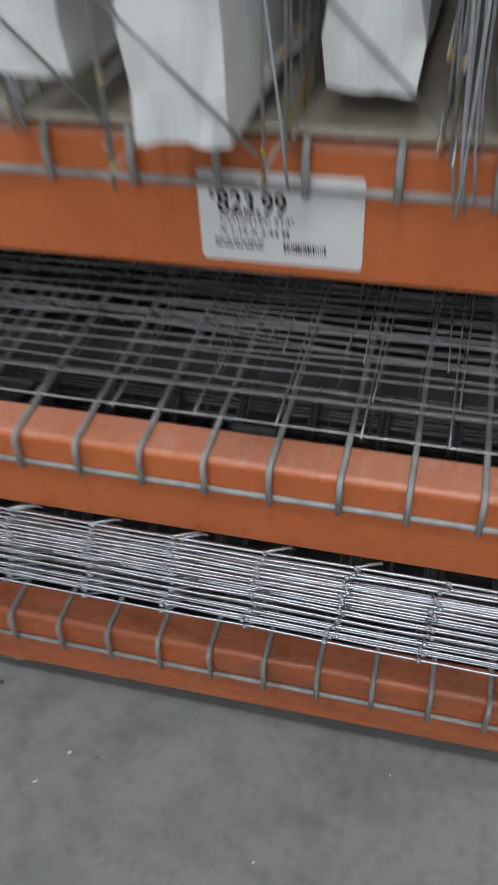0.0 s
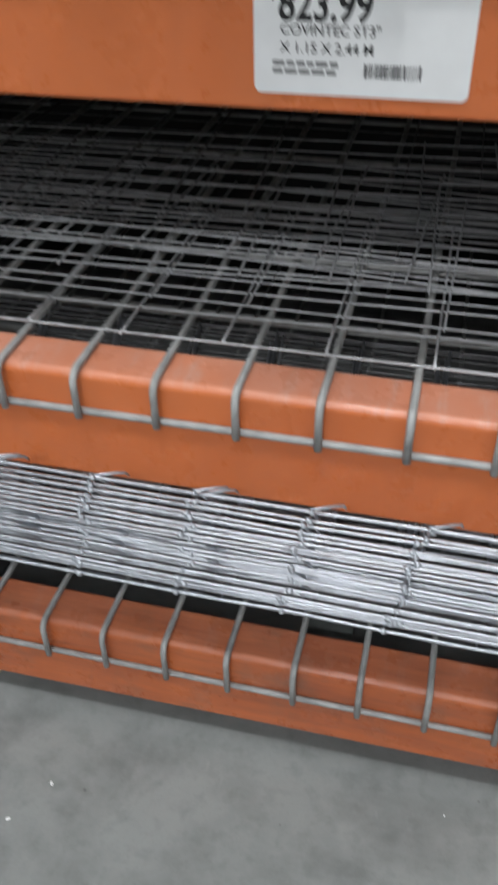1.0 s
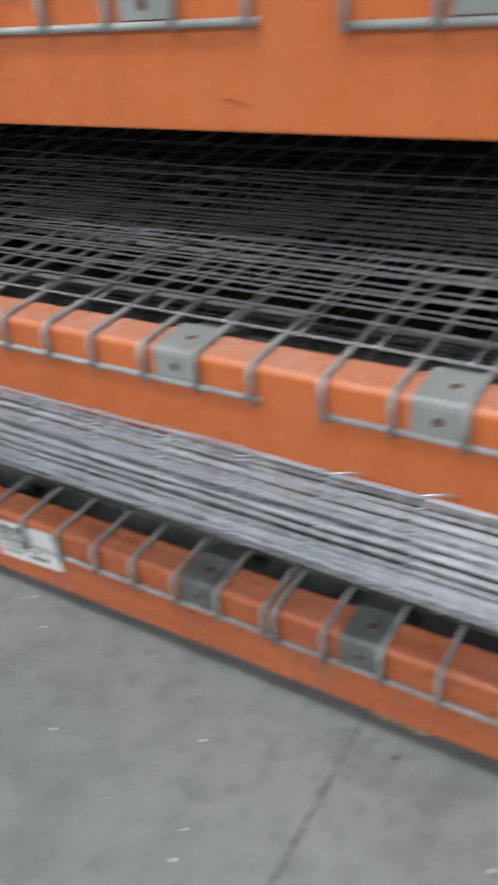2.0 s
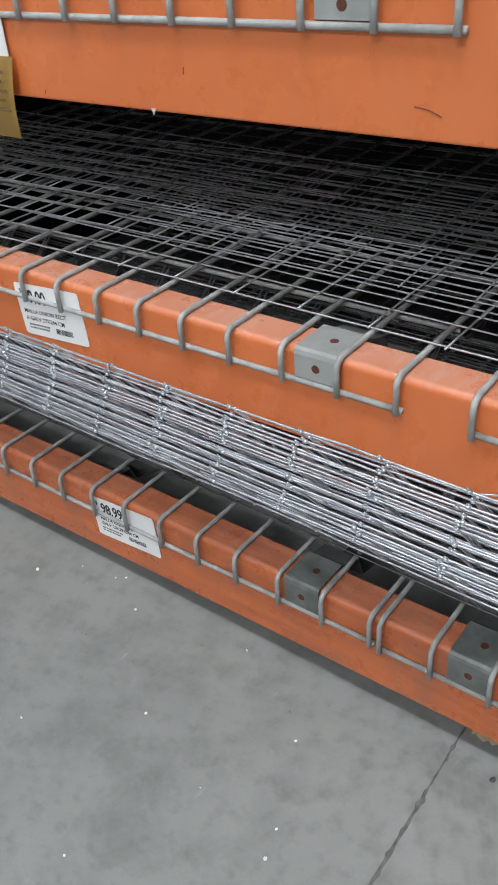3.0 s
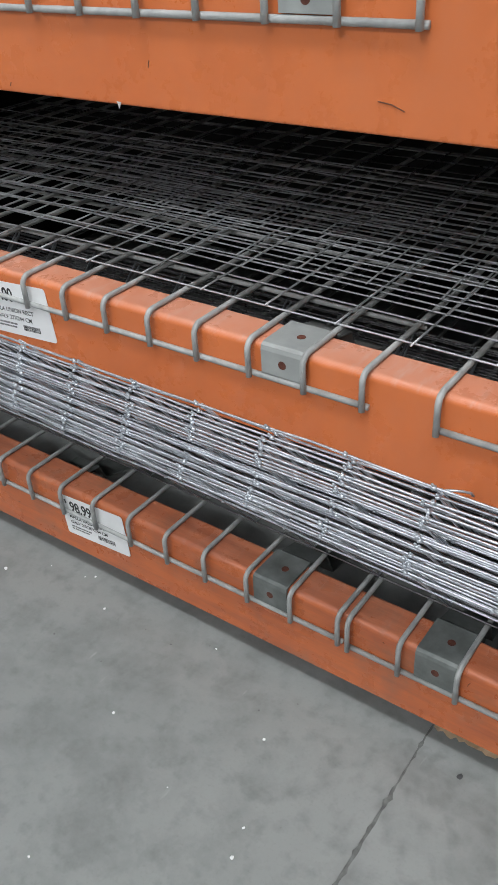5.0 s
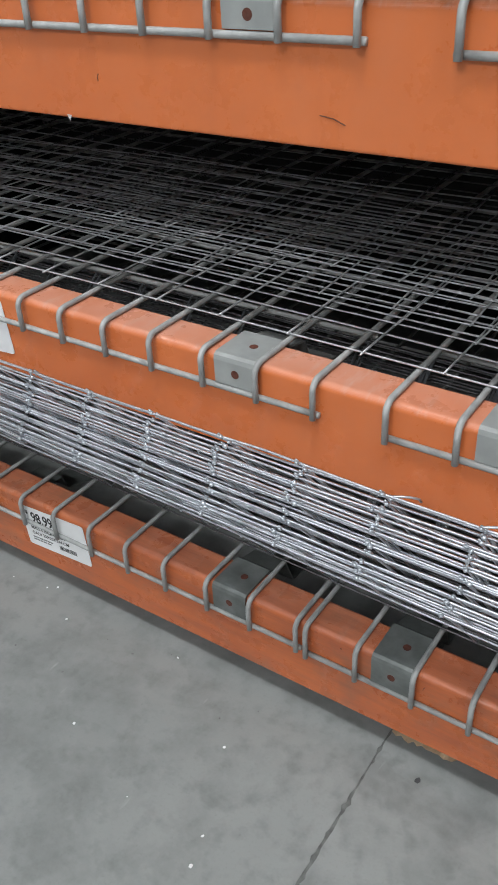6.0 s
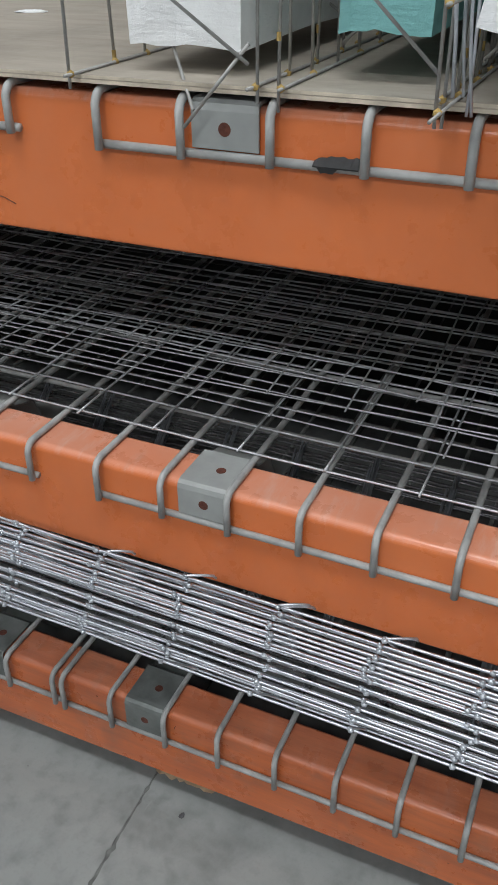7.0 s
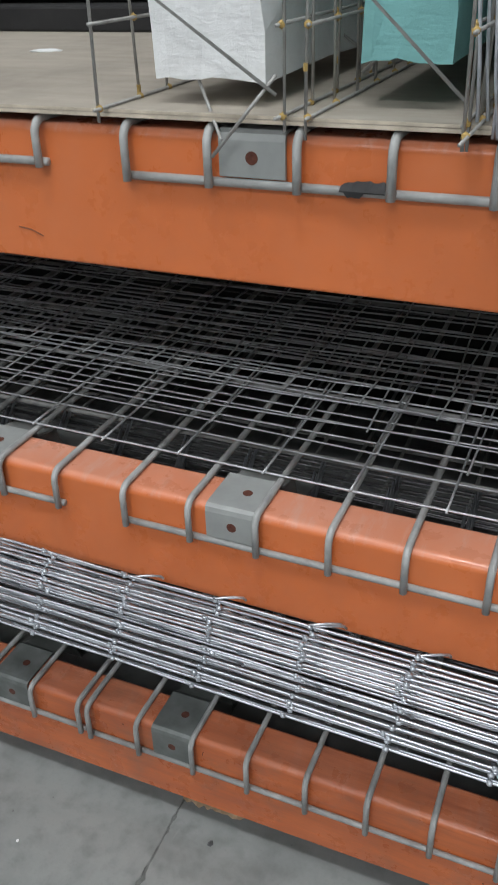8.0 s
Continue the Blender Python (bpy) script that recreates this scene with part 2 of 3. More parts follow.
def text_mesh(name, words, size, m, material, parent, squeeze=1.0):
    cu = bpy.data.curves.new(name, "FONT")
    cu.body, cu.size, cu.extrude, cu.offset = words, size, 0.0001, size * (0.02 if size > 0.015 else 0.008)
    cu.align_x, cu.align_y = "LEFT", "TOP"
    ob = bpy.data.objects.new(name, cu)
    scene.collection.objects.link(ob)
    me = bpy.data.meshes.new_from_object(ob.evaluated_get(bpy.context.evaluated_depsgraph_get()))
    bpy.data.objects.remove(ob)
    me.transform(m @ Matrix.Diagonal((squeeze, 1, 1, 1)))
    me.materials.clear()
    me.materials.append(material)
    o = new(name, me)
    o.parent = parent
    return o


# ---- plan ----
BEAM_D = 0.048
WIRE = 0.0031
X0, X1, DEPTH = -1.5, 1.3, 0.95
# height of each beam's top
TOP, MID, LOW = 0.7586, 0.4550, 0.1457


def level(lv):
    return pose(0, 0, lv)


# ---- floor, hall ----
JX, JS = 0.0115, -0.012  # saw cut: x at y = 0, and its run in x for each metre of y
FLOOR = pose(0, 0, 0)
floor = thing("floor", FLOOR, "smooth grey polished concrete slab floor", "floor", kind="structure")


def slab(side):
    rnd = random.Random(5 if side < 0 else 6)
    bm = bmesh.new()
    ys = [-7.6 + 0.4 * k for k in range(9)] + [-4 + 0.1 * k for k in range(33)] + [-0.8 + 0.006 * k for k in range(1, 170)] + [0.3 + 0.3 * k for k in range(10)]
    near, far, low = [], [], []
    for y in ys:
        wob = abs(rnd.gauss(0, 0.0007)) + (0.0022 * rnd.random() if rnd.random() < 0.16 else 0) - 0.0006 * (y > -0.07)
        x = JX + JS * y + side * (0.0013 + wob)
        near.append(bm.verts.new((x, y, 0)))
        low.append(bm.verts.new((x - side * 0.0006, y, -0.012)))
        far.append(bm.verts.new((side * 5.0, y, 0)))
    for i in range(len(ys) - 1):
        for a, b in ((near, far), (low, near)):
            f = (a[i], b[i], b[i + 1], a[i + 1])
            bm.faces.new(f if side < 0 else f[::-1])
    bmesh.ops.recalc_face_normals(bm, faces=bm.faces)
    for f in bm.faces:
        if f.normal.z < -0.5:
            f.normal_flip()
    return part("slab", bm, CONCRETE, floor)


slab(-1)
slab(1)
bm = bmesh.new()
box(bm, -0.02, 0.02, -7.6, 3, -0.02, -0.0009)
for v in bm.verts:
    v.co.x += JX + JS * v.co.y
part("joint_filler", bm, JOINT, floor, "dirty dark filler in a saw cut")

# none of these is in view: added to close the hall and steer bounce light
for name, b, mat, lab in (
    ("wall_back", (-5, 5, 1.6, 1.7, 0, 6), DARK, "unseen near-black wall added to keep the back of the rack row dark"),
    ("wall_aisle", (-5, 5, -7.7, -7.6, 0, 6), DIM, "unseen grey wall added across the aisle for bounce light"),
    ("wall_left", (-5.1, -5, -7.6, 1.7, 0, 6), WALLP, "unseen pale wall added to close the hall and bounce light"),
    ("wall_right", (5, 5.1, -7.6, 1.7, 0, 6), WALLP, "unseen pale wall added to close the hall and bounce light"),
    ("ceiling", (-5, 5, -7.6, 1.7, 5.6, 5.7), WALLP, "unseen pale ceiling added to close the hall and bounce light"),
):
    bm = bmesh.new()
    box(bm, *b)
    tagged(part(name, bm, mat), lab, name.split("_")[0], kind="structure")
# unseen near-black sheets, added to keep light out of the bay's ends and back
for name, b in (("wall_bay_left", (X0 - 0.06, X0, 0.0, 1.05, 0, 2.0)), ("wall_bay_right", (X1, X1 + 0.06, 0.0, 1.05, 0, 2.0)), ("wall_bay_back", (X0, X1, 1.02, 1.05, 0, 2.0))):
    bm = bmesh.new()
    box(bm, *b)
    tagged(part(name, bm, DARK), "unseen near-black sheet added to block light from the rack bay", "panel", kind="structure")

# ---- rack beams ----


def shelf_beam(lv, y, high, label, paint=None):
    t = thing("shelf_beam", level(lv), label, "rack beam", "rack beams")
    bm = bmesh.new()
    box(bm, X0, X1, y, y + BEAM_D, -high, 0)
    top = [e for e in bm.edges if all(v.co.z > -0.001 for v in e.verts) and abs(e.verts[0].co.x - e.verts[1].co.x) > 1]
    low = [e for e in bm.edges if all(v.co.z < -0.05 for v in e.verts) and abs(e.verts[0].co.x - e.verts[1].co.x) > 1]
    bmesh.ops.bevel(bm, geom=top, offset=0.0075, segments=9, affect="EDGES", profile=0.5)
    bmesh.ops.bevel(bm, geom=low, offset=0.0025, segments=4, affect="EDGES", profile=0.5)
    if lv == LOW:  # the lowest beam is slightly bent
        for v in bm.verts:
            if v.co.z < -0.05:
                v.co.z += 0.013 * v.co.x
    part("box_section", bm, paint or ORANGE, t, smooth=False)
    return t


for lv, high, lab in ((TOP, 0.102, "orange painted steel box beam under the plywood shelf"), (MID, 0.102, "orange painted steel box beam with worn dusty top edge and painted sheen"), (LOW, 0.1055, "scuffed orange painted steel box beam just above the floor, shade painted in")):
    shelf_beam(lv, 0.0, high, lab, ORANGE_SCUFFED_SHADED if lv is LOW else ORANGE)

# ---- wire decks ----


def wire_path(x, drop):
    """A deck wire from the back, over the beam's top and down its face."""
    r = 0.011
    pts = [(x, DEPTH - 0.01, WIRE), (x, 0.5, WIRE), (x, 0.1, WIRE)]
    pts += arc((-WIRE * 1.9 - 0.002 + r, WIRE - r), r, 90, 180, 6, x=x)
    pts.append((x, -WIRE * 1.9 - 0.002, -drop - 0.003))
    return pts


def support_channel(x, w, lip, deck, mat, drop):
    """A folded channel under the wires; with a lip it hooks over the beam."""
    bm = bmesh.new()
    th = 0.0022
    if lip:
        prof = [(-0.0037, 0.004 - drop), (-0.0037, -0.004), (-0.0026, 0.0004), (0.0006, 0.0026), (0.005, 0.003), (0.049, 0.003), (0.058, -0.006), (0.085, -0.013), (0.10, -0.05), (0.15, -0.06)]
    else:
        prof = [(0.0505, -0.05), (0.0505, -0.034), (0.055, -0.030), (0.09, -0.031), (0.10, -0.055), (0.15, -0.07)]
    inner = []
    for i, p in enumerate(prof):
        a, b = prof[max(i - 1, 0)], prof[min(i + 1, len(prof) - 1)]
        d = Vector((b[0] - a[0], b[1] - a[1])).normalized()
        inner.append((p[0] + d.y * th, p[1] - d.x * th))
    ring = [[bm.verts.new((xx, q[0], q[1])) for q in line] for line in (prof, inner) for xx in (x - w / 2, x + w / 2)]
    ol, orr, il, ir = ring
    for i in range(len(prof) - 1):
        for m, n in ((ol, orr), (ir, il), (il, ol), (orr, ir)):
            bm.faces.new((m[i], n[i], n[i + 1], m[i + 1]))
    for i in (0, len(prof) - 1):
        bm.faces.new((ol[i], orr[i], ir[i], il[i]))
    bmesh.ops.recalc_face_normals(bm, faces=bm.faces)
    ob = part("support_channel", bm, mat, deck, "grey folded steel channel with punched holes")
    if lip:
        # flat dark discs paint the shaded inside of the bolt holes
        for p, ry in (((x + 0.0, -0.0037, -0.47 * drop), 90), ((x + 0.004, 0.024, 0.0030), 0)):
            bh = bmesh.new()
            bmesh.ops.create_cone(bh, cap_ends=True, segments=18, radius1=0.0044, radius2=0.0044, depth=0.0004)
            for v in bh.verts:
                c = v.co.copy()
                v.co = Vector(p) + (Vector((c.x, c.z, c.y)) if ry else c)
            part("punched_hole", bh, HOLE, ob, "dark disc for a round bolt hole, shaded orange painted on")
    return ob


def wire_deck(lv, x0, n, sign, drop, channels, label, pitch):
    """n spaces of wires from x0 towards sign."""
    t = thing("wire_deck", level(lv), label, "wire deck", "wire decks")
    rnd = random.Random(int(1000 * (x0 + 3)))
    for k in range(n + 1):
        x = x0 + sign * k * pitch + rnd.gauss(0, 0.0006)
        bm = bmesh.new()
        tube(bm, wire_path(x, drop), WIRE, 8)
        part("deck_wire", bm, GREY, t, smooth=True)
    a, b = sorted((x0 - sign * 0.004, x0 + sign * (n * pitch + 0.004)))
    for y, z in ((-0.0028, -drop), (0.11, -WIRE), (0.23, -WIRE), (0.35, -WIRE), (0.5, -WIRE), (0.65, -WIRE), (0.8, -WIRE)):
        bm = bmesh.new()
        tube(bm, [(a, y, z), ((a + b) / 2, y, z), (b, y, z)], WIRE * (1.0 if y < 0 else 0.95), 8)
        part("cross_bar", bm, GREY, t, smooth=True)
    for x, w, lip in channels:
        # low and lipless channels get the darker colour with shade in it
        support_channel(x, w, lip, t, PLATE_WORN_SHADED if lv is LOW or not lip else PLATE, drop)
    return t


HOLE = simple("hole_shadow", (0.1, 0.03, 0.018), 0.8, 0, 0.3, 200, 300, 0.0)
DECK = "grey coated welded wire deck hooked over the orange beam"
wire_deck(TOP, 0.0381, 18, 1, 0.0315, ((0.1312, 0.047, True), (0.49, 0.047, False), (1.03, 0.047, True)), DECK, 0.0626)
wire_deck(TOP, -0.0334, 18, -1, 0.0265, ((-0.1258, 0.047, True), (-0.455, 0.047, False), (-1.05, 0.047, True)), DECK, 0.0635)
wire_deck(MID, 0.001, 18, 1, 0.034, ((0.1035, 0.048, True), (0.405, 0.047, False), (1.04, 0.047, True)), DECK, 0.0632)
wire_deck(MID, -0.0706, 18, -1, 0.0325, ((-0.158, 0.048, True), (-0.47, 0.047, False), (-1.08, 0.047, True)), DECK, 0.0628)
wire_deck(LOW, -0.083, 18, 1, 0.0415, ((0.020, 0.047, True), (0.45, 0.047, False), (0.95, 0.047, True)), DECK, 0.0638)
wire_deck(LOW, -0.0943, 18, -1, 0.0385, ((-0.188, 0.047, True), (-0.58, 0.047, False), (-1.08, 0.047, True)), DECK, 0.0625)

# ---- plywood shelf and wall panels on the top level ----
bm = bmesh.new()
box(bm, X0 + 0.02, X1 - 0.02, -0.004, DEPTH, 0.0066, 0.0118)
ply = part("plywood_sheet", bm, PLY)
ply.matrix_world = level(TOP)
tagged(ply, "weathered thin plywood sheet lying on the wire deck", "plywood")
bm = bmesh.new()
box(bm, X0 + 0.02, X1 - 0.02, -0.0046, -0.0039, 0.0068, 0.0090)
part("face_ply", bm, PLYEDGE, ply, "paler cut edge of the plywood")
bm = bmesh.new()
box(bm, X0 + 0.02, X1 - 0.02, -0.0044, -0.0039, 0.0098, 0.0117)
part("face_ply", bm, PLYEDGE, ply, "paler cut edge of the plywood")


def rod(name, pts, r, mat, parent, n=6):
    bm = bmesh.new()
    tube(bm, pts, r, n)
    return part(name, bm, mat, parent, smooth=True)


def rough_block(w, d, h, seed):
    """A foam core with a torn, uneven front end and wavy sides."""
    rnd = random.Random(seed)
    bm = bmesh.new()
    nx, nz, ny = 9, 12, 12
    grid = {}

    def at(i, j, k):
        if (i, j, k) not in grid:
            p = Vector((w * i / nx, d * j / ny, h * k / nz))
            q = noise.noise_vector(Vector((p.x * 40, p.y * 25, p.z * 90)) + Vector((seed, 0, 0))) * 0.0048 + noise.noise_vector(p * 190 + Vector((0, seed, 0))) * 0.0016
            grid[i, j, k] = bm.verts.new(p + q)
        return grid[i, j, k]

    for i in range(nx):
        for k in range(nz):
            bm.faces.new((at(i, 0, k), at(i + 1, 0, k), at(i + 1, 0, k + 1), at(i, 0, k + 1)))
            bm.faces.new((at(i, ny, k), at(i, ny, k + 1), at(i + 1, ny, k + 1), at(i + 1, ny, k)))
    for j in range(ny):
        for k in range(nz):
            bm.faces.new((at(0, j, k), at(0, j, k + 1), at(0, j + 1, k + 1), at(0, j + 1, k)))
            bm.faces.new((at(nx, j, k), at(nx, j + 1, k), at(nx, j + 1, k + 1), at(nx, j, k + 1)))
        for i in range(nx):
            bm.faces.new((at(i, j, 0), at(i, j + 1, 0), at(i + 1, j + 1, 0), at(i + 1, j, 0)))
            bm.faces.new((at(i, j, nz), at(i + 1, j, nz), at(i + 1, j + 1, nz), at(i, j + 1, nz)))
    return bm


BOARD = TOP + 0.0118


def wall_panel(x, w, y, z, mat, label, seed, bent=0, hang=0.012, ahead=0.0, off_face=0.017, struts=()):
    """A foam core between two welded wire faces, standing on its lowest wires."""
    rnd = random.Random(seed)
    t = thing("wall_panel", pose(x, y, BOARD), label, "wall panel", "wall panels")
    core = part("foam_core", rough_block(w, 0.8, 0.36, seed), mat, t)
    core.matrix_parent_inverse = Matrix.Translation((0, 0, z - BOARD))
    faces = (-off_face + rnd.gauss(0, 0.002), w + off_face + rnd.gauss(0, 0.002))
    R = 0.00115
    welds = bmesh.new()
    for fx in faces:
        start = -ahead - rnd.uniform(0.008, 0.022) * (0.4 if ahead else 1)
        for k in range(7):
            zz = 0.0013 + 0.0508 * k
            lean = rnd.gauss(0, 0.002)
            rod("long_wire", [(fx, start if k == 0 else -ahead - 0.004, zz), (fx + lean, 0.2, zz), (fx, 0.79, zz)], R, PANEL_WIRE, t)
        for k in range(7):
            yy = 0.002 - ahead + 0.0508 * k
            dy = rnd.gauss(0, 0.004)
            low = -0.012 * rnd.random() - 0.004 if y + yy + dy < -0.0085 else 0.0005
            off = 0.0024 if fx > 0 else -0.0024
            rod("upright_wire", [(fx + off, yy + dy, low), (fx + off + rnd.gauss(0, 0.0015), yy + dy * 0.3, 0.12), (fx + off, yy, 0.36)], R, PANEL_WIRE, t)
            if k < 3 and rnd.random() < 0.35:
                zr = rnd.uniform(0.0, 0.03)
                tube(welds, [(fx + off, yy + dy, zr), (fx + off, yy + dy * 0.95, zr + rnd.uniform(0.004, 0.012))], R * 1.3, 6)
            for q in range(3):
                if rnd.random() < (0.9 if q == 0 else 0.5):
                    blob(welds, (fx + off * 0.5, yy + dy * 0.8, 0.0013 + 0.0508 * q), 0.0028)
    part("weld_spots", welds, RUST, t, "yellowed weld spots on the wires")
    for k in range(5):
        yy = -0.001 - ahead + 0.1016 * k
        up = k % 2 == 0
        zig, z0 = [], 0.014
        side = 1 if up else 0
        while z0 < 0.36:
            zig.append((faces[side] * 0.96 + 0.002, yy, z0))
            side, z0 = 1 - side, z0 + 0.082
        rod("truss_wire", zig, R * 1.1, PANEL_WIRE, t)
    # loose struts that reach down over the plywood's edge
    for p, q in struts:
        rod("bent_wire", [(a - b, c - d, e - BOARD) for (a, c, e), b, d in ((p, x, y), (q, x, y))], R * 1.1, PANEL_WIRE, t)
    # strands bent out of the wire faces
    for k in range(bent):
        bx = faces[1] + rnd.uniform(-0.004, 0.022)
        by = rnd.uniform(-0.03, 0.012) - ahead
        zb = rnd.uniform(-hang, -0.002) if y + by < -0.014 else 0.003
        sway = rnd.uniform(-0.012, 0.012)
        pts = [(bx + sway, by, zb), (bx + sway * 0.5, by + 0.002, 0.03 + zb), (bx + rnd.gauss(0, 0.003), by + rnd.uniform(0, 0.01), 0.1), (bx - sway * 0.6, by + 0.012, 0.2), (bx - sway, by + 0.01, 0.34)]
        rod("bent_wire", pts, R * rnd.uniform(0.8, 1.15), GALV, t)
    return t


WP = "white foam wall panel with welded wire faces, standing on the plywood"
for k, (x, w, y, z, mat, lab) in enumerate((
    (0.052, 0.079, 0.02, 0.787, WHITE_FOAM, WP),
    (0.193, 0.056, 0.03, 0.799, TEAL_FOAM, "teal foam wall panel with welded wire faces, standing on the plywood"),
    (0.292, 0.046, -0.05, 0.811, WHITE_FOAM, WP),
    (0.390, 0.056, -0.085, 0.787, WHITE_FOAM, WP),
    (0.488, 0.056, -0.01, 0.796, WHITE_FOAM, WP),
    (0.590, 0.06, -0.04, 0.800, WHITE_FOAM, WP),
    (0.69, 0.06, -0.03, 0.800, WHITE_FOAM, WP),
)):
    wall_panel(x, w, y, z, mat, lab, 11 + k, (0, 4, 0, 1, 6, 3, 0)[k], 0.04 if k == 4 else 0.012, (0.033, 0.04, 0.0, 0.0, 0.01, 0.0, 0.0)[k], 0.023 if k == 0 else 0.017, (((0.109, -0.0165, 0.746), (0.152, -0.012, 0.795)), ((0.116, -0.0165, 0.757), (0.078, 0.03, 0.789))) if k == 0 else ())

# ---- flat joining mesh on the middle level ----


def joining_mesh(lv, x, y, z, turn, tilt, length, rows, seed, mat, gap=0.05, step=0.1016, label="", group="", r=0.00112):
    rnd = random.Random(seed)
    t = thing("joining_mesh", level(lv) @ pose(x, y, z, tilt, 0, turn), label, "wire mesh", group)
    width = gap * (rows - 1)
    n = int(length / step)

    def sag(px, py):
        return 0.0025 * noise.noise(Vector((px * 2.2 + seed * 3.1, py * 6, seed)))

    def bow(px):
        return 0.0065 * noise.noise(Vector((px * 1.6, seed * 2.3, 1.0)))

    for k in range(rows):
        yy = k * gap + rnd.gauss(0, 0.0007)
        pts = [(px, yy + bow(px) + 0.003 * noise.noise(Vector((px * 3, k + seed, 5))), sag(px, yy)) for px in np.linspace(0, length, 25)]
        rod("long_wire", pts, r, mat, t, 5)
    for k in range(n + 1):
        xx = 0.02 + k * step + rnd.gauss(0, 0.0012)
        a, b = -rnd.uniform(0.003, 0.009), width + rnd.uniform(0.003, 0.009)
        bm = bmesh.new()
        tube(bm, [(xx, yy + bow(xx), sag(xx, yy) + 0.0018) for yy in np.linspace(a, b, 5)], r, 5)
        for q in range(rows):
            blob(bm, (xx, q * gap + bow(xx), sag(xx, q * gap) + 0.001), r * 1.6)
        part("cross_wire", bm, mat, t, smooth=True)
    return t


ML = "flat galvanised joining mesh strip lying loose on the wire deck"
# depth where x is 0.2, lift over the deck, turn, shift along the rack
for k, (y, z, turn, dx) in enumerate((
    (0.0555, 0.0072, 0.0, 0.0), (0.112, 0.0105, -1.2, 0.006), (0.150, 0.0140, 1.7, -0.012), (0.185, 0.0175, -3.6, -0.03),
    (0.250, 0.0210, 2.9, 0.05), (0.370, 0.0072, 0.4, 0.023),
)):
    # the rearmost strip takes the darker wire, as if in shade
    joining_mesh(MID, -1.2185 + dx, y - 1.42 * math.sin(radians(turn)), z, turn, 0.0, 2.44, 7, 40 + k, MESH if k < 5 else GALV_SHADED, gap=0.0415, step=0.0817, r=0.00118 if k == 0 else 0.00104, label=ML, group="joining mesh strips")

# ---- angled corner mesh bundle on the lowest level ----
LEG, FRONT, BACK = 0.20, radians(50), radians(40)  # both legs and their tilt


def corner_mesh(x, y, z, seed, fall, hook=False):
    """A strip bent square, lying with its bend down: a front leg that rises to the aisle and a back leg."""
    rnd = random.Random(seed)
    t = thing("corner_mesh", pose(0.2, y, z, 0, -math.degrees(fall), 0) @ pose(x - 0.2, 0, 0), "bright galvanised mesh bent square, nested in a bundle", "wire mesh", "corner mesh strips")
    length, r, step = 2.44, 0.00125, 0.0845

    def prof(s):
        """Place along the bent strip: s from the front edge down to the bend and up again."""
        if s < LEG:
            return (s * math.cos(FRONT), -s * math.sin(FRONT))
        return (LEG * math.cos(FRONT) + (s - LEG) * math.cos(BACK), -LEG * math.sin(FRONT) + (s - LEG) * math.sin(BACK))

    def wave(px, k):
        return 0.0026 * noise.noise(Vector((px * 2.5 + seed * 1.7, k * 0.8, seed))) + 0.0022 * noise.noise(Vector((px * 9 + seed * 5, k, seed)))

    for k in range(5):
        py, pz = prof(0.1 * k)
        pts = [(px, py + 0.7 * wave(px, k + 20), pz + wave(px, k)) for px in np.linspace(0, length, 41 if k < 2 else 9)]
        # inner wires take the darker copy, painting the bundle's own shade
        rod("long_wire", pts, r, GALV if k < 2 else GALV_SHADED, t, 6)
    for k in range(29):
        xx = 0.012 + k * step + rnd.gauss(0, 0.0016)
        e = rnd.uniform(0.003, 0.008)
        tip = wave(xx, 0)
        bm = bmesh.new()
        pts = []
        if hook and xx > 1.2 and rnd.random() < 0.7:
            pts += [(xx + 0.022, 0.012, -0.003), (xx + 0.021, 0.009, 0.0015), (xx + 0.015, 0.004, 0.0042), (xx + 0.007, 0.0, 0.0045), (xx + 0.0015, -0.002, 0.0035)]
        a, b, c = prof(0.1), prof(LEG), prof(2 * LEG)
        pts += [(xx, -e * 0.7, e * 0.7 + tip + 0.0016), (xx, a[0], a[1] + 0.002), (xx, b[0] - 0.004, b[1] + 0.0045), (xx, b[0] + 0.004, b[1] + 0.0045), (xx, c[0], c[1] + 0.002)]
        tube(bm, pts, r, 6)
        blob(bm, (xx + rnd.gauss(0, 0.0008), -0.0014, tip + 0.0008), rnd.uniform(0.0026, 0.0034), 1, 0.85)
        blob(bm, (xx, a[0], a[1] + 0.001), 0.0024)
        part("cross_wire", bm, GALV, t, smooth=True)
    return t


COUNT = 19
for k in range(COUNT):
    r = random.Random(k + 50)
    up = k / (COUNT - 1)
    corner_mesh(-1.273 + 0.0145 * up + r.gauss(0, 0.0025), -0.065 + 0.025 * up + r.gauss(0, 0.0014), 0.306 + 0.086 * up + r.gauss(0, 0.0007), 70 + k, -0.02 + 0.012 * up, hook=k in (COUNT - 1, COUNT - 2))

